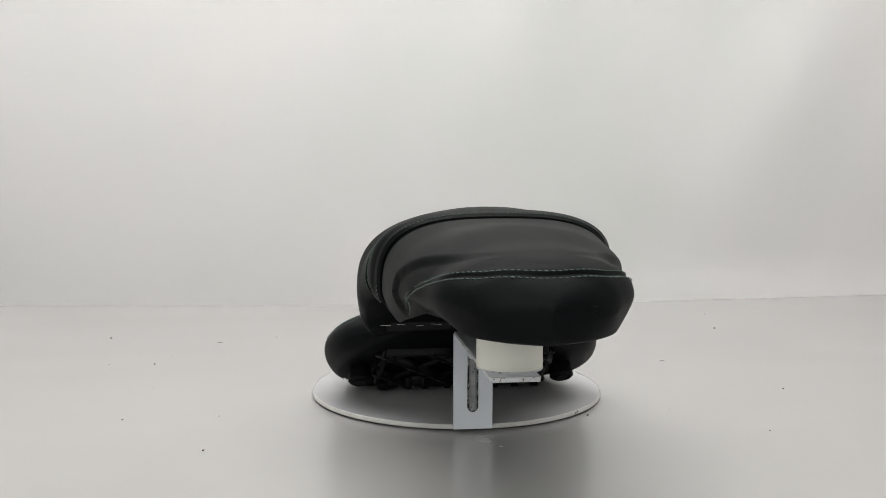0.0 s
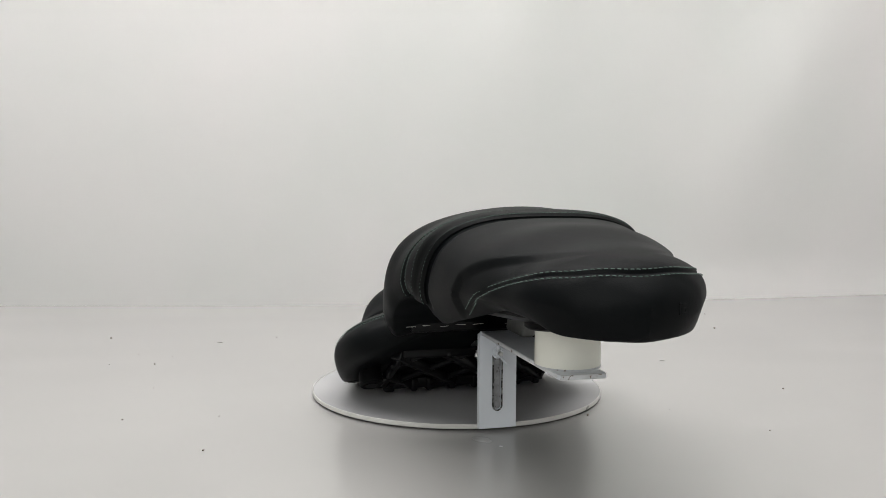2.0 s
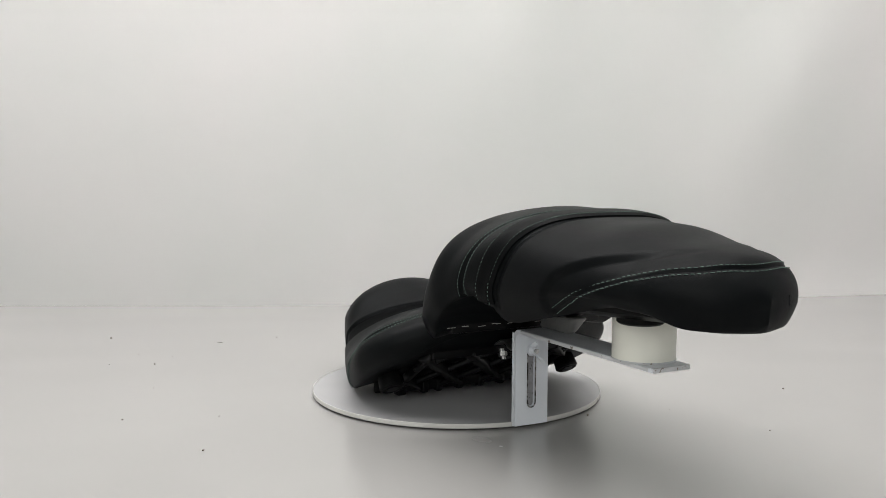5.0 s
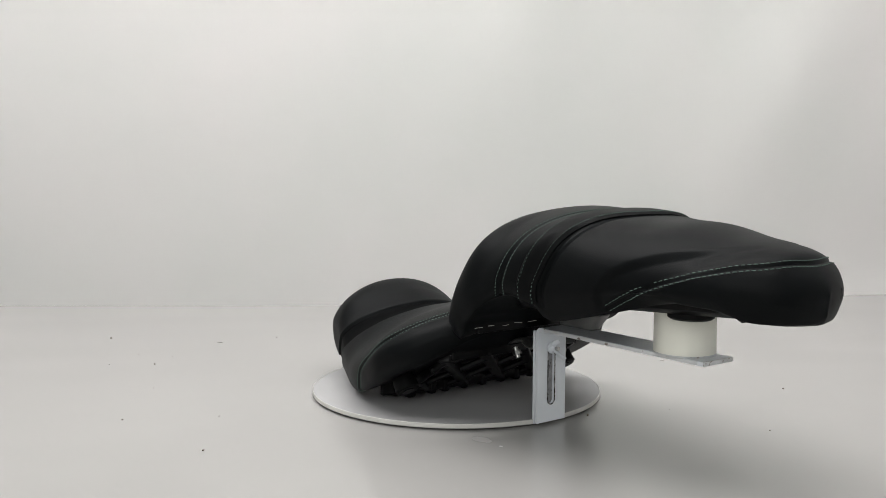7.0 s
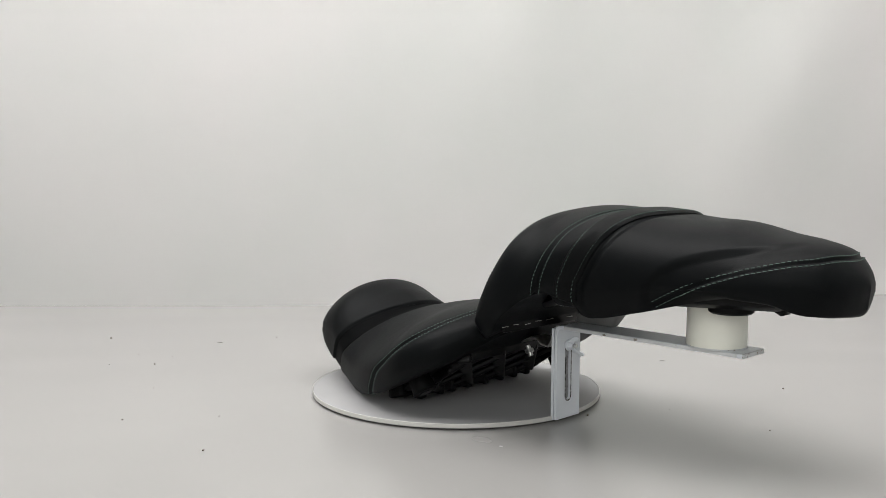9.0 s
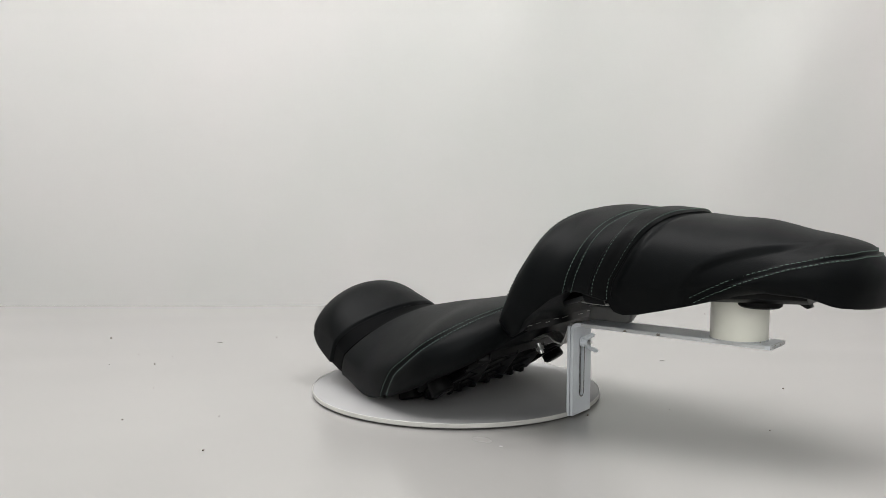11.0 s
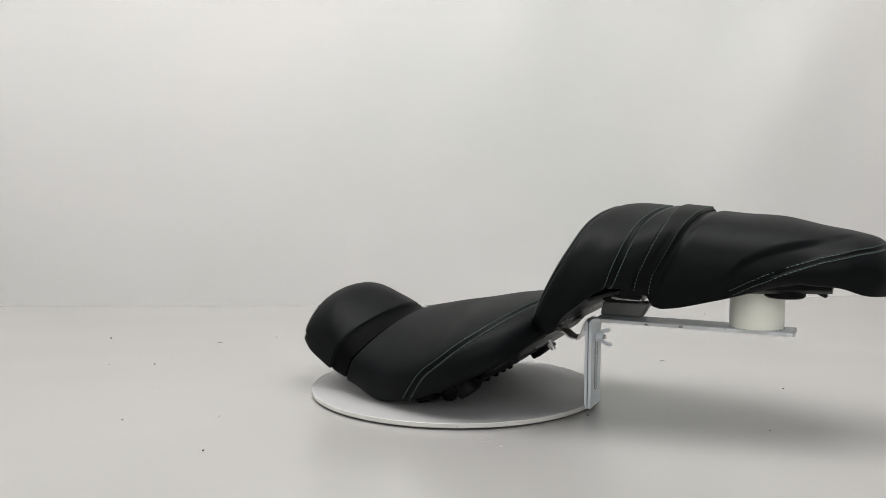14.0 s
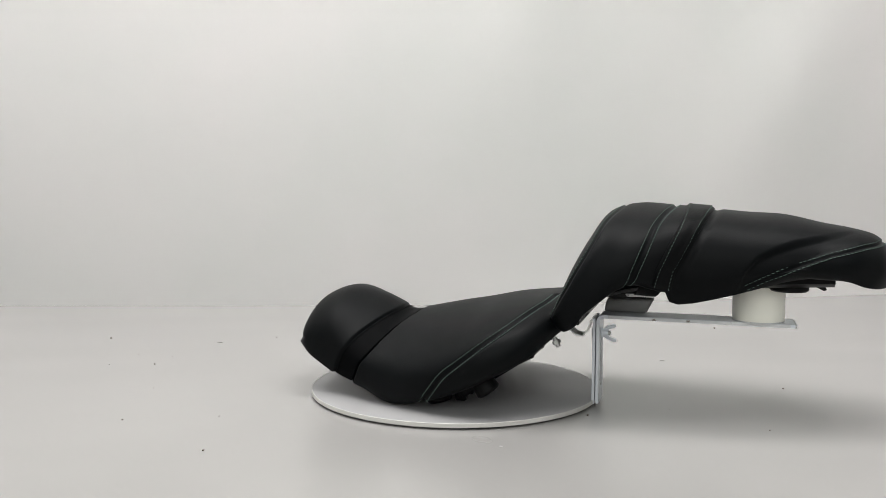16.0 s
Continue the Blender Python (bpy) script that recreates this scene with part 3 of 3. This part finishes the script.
def motorcycle_seat():
    seat = thing("motorcycle_seat", "black leatherette two-up motorcycle seat with grey-green stitching", "motorcycle seat")
    # rider cushion
    seams = []
    for k in (RIDER_SEAM, mirrored(RIDER_SEAM)):
        seams.append((seam_line(RIDER, k)[1], 0.0028, 0.0026))
    seams.append((seam_line(RIDER, both(NOSE_SEAM), 300)[1], 0.0016, 0.0030))
    seams.append((seam_line(RIDER, both(SCOOP_SEAM), 300)[1], 0.0017, 0.0048))
    rider = cover("rider_cushion", RIDER, seams, M_LEATHER, seat, "scooped rider cushion with raised front bolster", 460, 170, (NOSE_SEAM, SCOOP_SEAM, M_SMOOTH))
    for k, o in ((RIDER_SEAM, 1), (mirrored(RIDER_SEAM), -1)):
        for off in (-0.0034, 0.0034):
            stitches("rider_stitching", RIDER, k, off * o, rider, M_STITCH, label="row of grey-green stitches")
    # passenger cushion
    seams = [(seam_line(PILLION, both(TAIL_SEAM), 700)[1], 0.0015, 0.0016), (seam_line(PILLION, both(FRONT_SEAM), 300)[1], 0.0024, 0.0016),
             (seam_line(PILLION, both(DOUBLE_SEAM), 300)[1], 0.0026, 0.0024), (seam_line(PILLION, both(STRAP_BACK), 300)[1] + np.array([0.003, 0, 0]), 0.004, 0.0022)]
    pil = cover("passenger_cushion", PILLION, seams, M_LEATHER, seat, "domed passenger cushion with wrapped tail panel", 420, 200)
    for knots, offs, what in ((TAIL_SEAM, (-0.0028, 0.0028), "tail_stitching"), (FRONT_SEAM, (0.0034,), "front_stitching"),
                              (DOUBLE_SEAM, (-0.0036, 0.0036), "panel_stitching")):
        for off in offs:
            stitches(what, PILLION, both(knots), off, pil, M_STITCH, *((0.0043, 0.0030) if knots is TAIL_SEAM else (0.0036, 0.0024)), lift=-0.0001 if knots is FRONT_SEAM else 0.0002 if knots is TAIL_SEAM else 0.0, label="row of grey-green stitches")
    strap(seat)
    # faint raised marks stamped across the tail
    S, G = np.meshgrid(np.linspace(12, 16.8, 200), np.linspace(-0.95, 0.95, 300), indexing="ij")
    P = skin(PILLION, S, G)
    for spot in ((.4375, .0265, .1490),):
        k = np.unravel_index(np.argmin(((P - np.array(spot)) ** 2).sum(-1)), S.shape)
        c0, N0, ds, dg = skin_frame(PILLION, S[k], G[k])
        T = Vector((0, 0, 1)) - Vector(N0) * N0[2]
        T.normalize()
        m = Matrix((T.cross(Vector(N0)).to_tuple() + (0,), T.to_tuple() + (0,), tuple(N0) + (0,), (0, 0, 0, 1))).transposed()
        m.translation = Vector(c0)
        bm = bmesh.new()
        for x, y, w, h in ((-.0030, 0, .0009, .0080), (.0005, .0035, .0070, .0009), (.0010, 0, .0050, .0009), (.0010, -.0036, .0060, .0009), (.0044, -.0012, .0009, .0040)):
            box(bm, (w, h, 0.0006), m @ pose(x * 0.8, y * 0.8, -0.0002), 0.0002)
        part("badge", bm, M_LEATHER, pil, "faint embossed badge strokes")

    # rider base pan: thick black lattice under the cushion
    def pan_z(u):
        return 0.0080 + 0.66 * (u - 0.033)               # underside of the lattice

    bm = bmesh.new()
    rows = []
    for u, w in ((.027, .098), (.040, .104), (.060, .106), (.080, .104), (.095, .098), (.110, .090)):
        lo = pan_z(u) + 0.009
        hi = max(lo + 0.006, float(np.interp(u, [r[0] for r in RIDER["low"]], [r[1] for r in RIDER["low"]])) + 0.006)
        rows.append([bm.verts.new((u, v, z)) for v, z in ((-w, hi), (-w, lo + .003), (-w + .005, lo), (w - .005, lo), (w, lo + .003), (w, hi))])
    for a, b in zip(rows, rows[1:]):
        for k in range(6):
            bm.faces.new((a[k], a[(k + 1) % 6], b[(k + 1) % 6], b[k]))
    bm.faces.new(rows[0])
    bm.faces.new(rows[-1])
    pan = part("base_pan", bm, M_PLASTIC, seat, "ribbed black plastic seat base")

    def rib(u0, v0, u1, v1, wide=0.0125, tall=0.010):
        a, b = Vector((u0, v0, pan_z(u0) + tall / 2)), Vector((u1, v1, pan_z(u1) + tall / 2))
        x = (b - a).normalized()
        y = Vector((0, 0, 1)).cross(x).normalized()
        m = Matrix((x.to_tuple() + (0,), y.to_tuple() + (0,), x.cross(y).to_tuple() + (0,), (0, 0, 0, 1))).transposed()
        m.translation = (a + b) / 2
        part("rib", boxed(((b - a).length, wide, tall), m, 0.0022, 3), M_PLASTIC, pan)

    U0, U1, V = 0.033, 0.104, 0.088
    for sgn in (-1, 1):                                   # crossing diagonals, cut to the pan's outline
        for k in range(-3, 4):
            c = 0.050 * k
            ends = []
            for u in (U0, U1):
                v = c + sgn * (u - (U0 + U1) / 2) * 1.1
                if abs(v) > V:
                    u = (math.copysign(V, v) - c) / (sgn * 1.1) + (U0 + U1) / 2
                    v = math.copysign(V, v)
                ends.append((u, v))
            if abs(ends[0][0] - ends[1][0]) > 0.02:
                rib(*ends[0], *ends[1], *((0.013, 0.011) if sgn < 0 else (0.006, 0.006)))
        rib(U0, sgn * V, U1, sgn * (V - 0.006), 0.006, 0.012)
    rib(U0, -V, U0, V, 0.008, 0.012)
    rib(U1, -V + 0.006, U1, V - 0.006, 0.008, 0.012)
    for v in (-.081, -.054, -.037, -.012, .014, .040, .062, .084):    # moulded lugs along the front of the lattice
        part("lug", boxed((0.012, 0.011 if v < -.06 else 0.008, 0.014), pose(0.0325, v, 0.0120), 0.0025, 3), M_PLASTIC, pan)
    for sgn in (-1, 1):                                   # rubber buffers
        m = Matrix.Translation((0.068, sgn * 0.106, 0.0215)) @ pose(0, 0, 0, 0, -36, 0)
        f = part("rubber_foot", lathe([(0, 0), (0.0105, 0), (0.0125, 0.0018), (0.0118, 0.010), (0.010, 0.022), (0.012, 0.030), (0, 0.030)], m, 32), M_RUBBER, seat, "tapered black rubber buffer")
        part("foot_insert", lathe([(0, -0.0006), (0.006, -0.0006), (0.006, 0.0006), (0, 0.0006)], m, 20), M_PLASTIC, f)
        m = Matrix.Translation((0.012, sgn * 0.088, 0.0045)) @ pose(0, 0, 0, 0, -14, 0)
        part("rubber_foot", lathe([(0, 0), (0.0115, 0), (0.013, 0.002), (0.0115, 0.012), (0.012, 0.022), (0, 0.022)], m, 32), M_RUBBER, seat, "tapered black rubber buffer")

    # passenger base: tray below the cushion
    bm = bmesh.new()
    rows = []
    for u, z0, z1, w in ((.166, .110, .125, .050), (.192, .119, .135, .062), (.215, .1245, .140, .074),
                         (.250, .1255, .140, .078), (.300, .1285, .143, .070), (.350, .129, .146, .052), (.385, .129, .146, .036)):
        rows.append([bm.verts.new((u, v, z)) for v, z in ((-w, z1), (-w, z0 + .004), (-w + .006, z0), (w - .006, z0), (w, z0 + .004), (w, z1))])
    for a, b in zip(rows, rows[1:]):
        for k in range(6):
            bm.faces.new((a[k], a[(k + 1) % 6], b[(k + 1) % 6], b[k]))
    bm.faces.new(rows[0])
    bm.faces.new(rows[-1])
    tray = part("passenger_base", bm, M_PLASTIC, seat, "black plastic tray under the passenger cushion")
    # black block added for the dark, shadowed gap between liner and tray
    part("dark_gap_block", boxed((0.040, 0.034, 0.022), pose(.190, 0.006, .1175, 0, 0, 0), 0.003), M_PLASTIC, tray, "black block added for the shadowed gap under the tray")
    wall = part("folded_edge", boxed((0.006, 0.168, 0.026), pose(.1493, 0, .1015, 0, 4, 0), 0.0015), M_PLASTIC, seat, "folded black cover edge inside the lip")
    for k, v in enumerate((-.085, -.0705, -.053, -.0375, -.020, .011, .029, .052)):     # basting thread along the fold
        part("basting_stitch", boxed((0.0005, 0.0092 + 0.0018 * math.sin(5.1 * k), 0.0005), pose(.1527, v, .0945 + 0.0007 * math.sin(2.3 * k), 4 * math.sin(3.7 * k), 0, 0), 0.0002), M_BASTE, wall, "white basting stitch")
    part("rubber_pad", lathe([(0, 0.1235), (0.016, 0.1235), (0.018, 0.125), (0.018, 0.132), (0, 0.132)], pose(0.345, -0.028, 0), 32), M_RUBBER, seat, "round black rubber pad")
    hook = [(0.350, 0.130), (0.366, 0.1275), (0.376, 0.1265), (0.384, 0.1225), (0.387, 0.1235), (0.384, 0.129), (0.374, 0.132)]
    part("hook", outline_plate([(u, z) for u, z in hook], 0.012, pose(-0.006, 0.002, 0, 90, 0, 0), 0.0005), M_PLASTIC, seat, "moulded black catch")

    # grey liner piece between arm and passenger base
    bm = bmesh.new()
    lo = [bm.verts.new(p) for p in ((.165, .002, .0903), (.209, .002, .0903), (.209, .0135, .0903), (.165, .0135, .0903))]
    hi = [bm.verts.new(p) for p in ((.168, .003, .1050), (.217, .004, .1062), (.217, .022, .1062), (.168, .022, .1050))]
    bm.faces.new(lo)
    bm.faces.new(hi)
    for i in range(4):
        bm.faces.new((lo[i], lo[(i + 1) % 4], hi[(i + 1) % 4], hi[i]))
    bmesh.ops.bevel(bm, geom=bm.edges[:], offset=0.003, segments=3, profile=0.5, affect="EDGES")
    part("liner", bm, M_FOIL, seat, "shiny grey liner packed under the base")

    # zinc strap buckle, bolt and mounting tongue
    part("mounting_tongue", bent_strip([(.112, .066), (.124, .0725), (.131, .0725), (.138, .067), (.146, .066), (.150, .072), (.1535, .083), (.157, .0875)], 0.022, 0.0016, -0.004), M_ZINC, seat, "cranked zinc mounting tongue")
    m = pose(0.118, -0.008, 0.0545, 0, -26, 0)
    bolt = part("bolt", lathe([(0, -0.003), (0.0026, -0.003), (0.0026, 0.008), (0, 0.008)], m, 16), M_ZINC, seat, "zinc stud")
    part("nut", lathe([(0.003, 0.0005), (0.0048, 0.0005), (0.0048, 0.0042), (0.003, 0.0042)], m, 6), M_ZINC, bolt)
    for sgn in (-1, 1):
        bm = bmesh.new()                                  # flat wire loop below the tray
        for size, at in (((0.024, 0.0018, 0.0018), (0, .008, 0)), ((0.024, 0.0018, 0.0018), (0, -.008, 0)),
                         ((0.0018, 0.0178, 0.0018), (.0119, 0, 0)), ((0.0018, 0.0178, 0.0018), (-.0119, 0, 0))):
            box(bm, size, pose(*at), 0.0006)
        bmesh.ops.transform(bm, matrix=pose(.206, sgn * .054, .1165, 12 * sgn, 0, 0), verts=bm.verts[:])
        part("strap_buckle", bm, M_ZINC, seat, "zinc wire strap loop")
        bm = bmesh.new()                                  # strap end turned under to the loop
        rows = []
        for u, v, z in ((.219, .090, .131), (.216, .081, .124), (.212, .070, .1200)):
            rows.append([bm.verts.new((u + du, sgn * v, z + dz)) for du, dz in ((-.010, .0015), (.010, .0005), (.010, -.0020), (-.010, -.0010))])
        for a, b in zip(rows, rows[1:]):
            for k in range(4):
                bm.faces.new((a[k], a[(k + 1) % 4], b[(k + 1) % 4], b[k]))
        bm.faces.new(rows[0])
        bm.faces.new(rows[-1])
        part("strap_end", bm, M_STRAP, seat, "strap end turned under the cushion")
    return seat


stand = display_stand()
spacer = spacer_ring()
seat = motorcycle_seat()


def motions():
    """The stand turns evenly and carries the spacer and the seat round with it."""
    rows = [(float(t), pose(0, 0, 0, 0, 0, TURN_START + TURN_RATE * t - 90)) for t in range(17)]
    for ob in (stand, spacer, seat):
        walk(ob, rows)


motions()
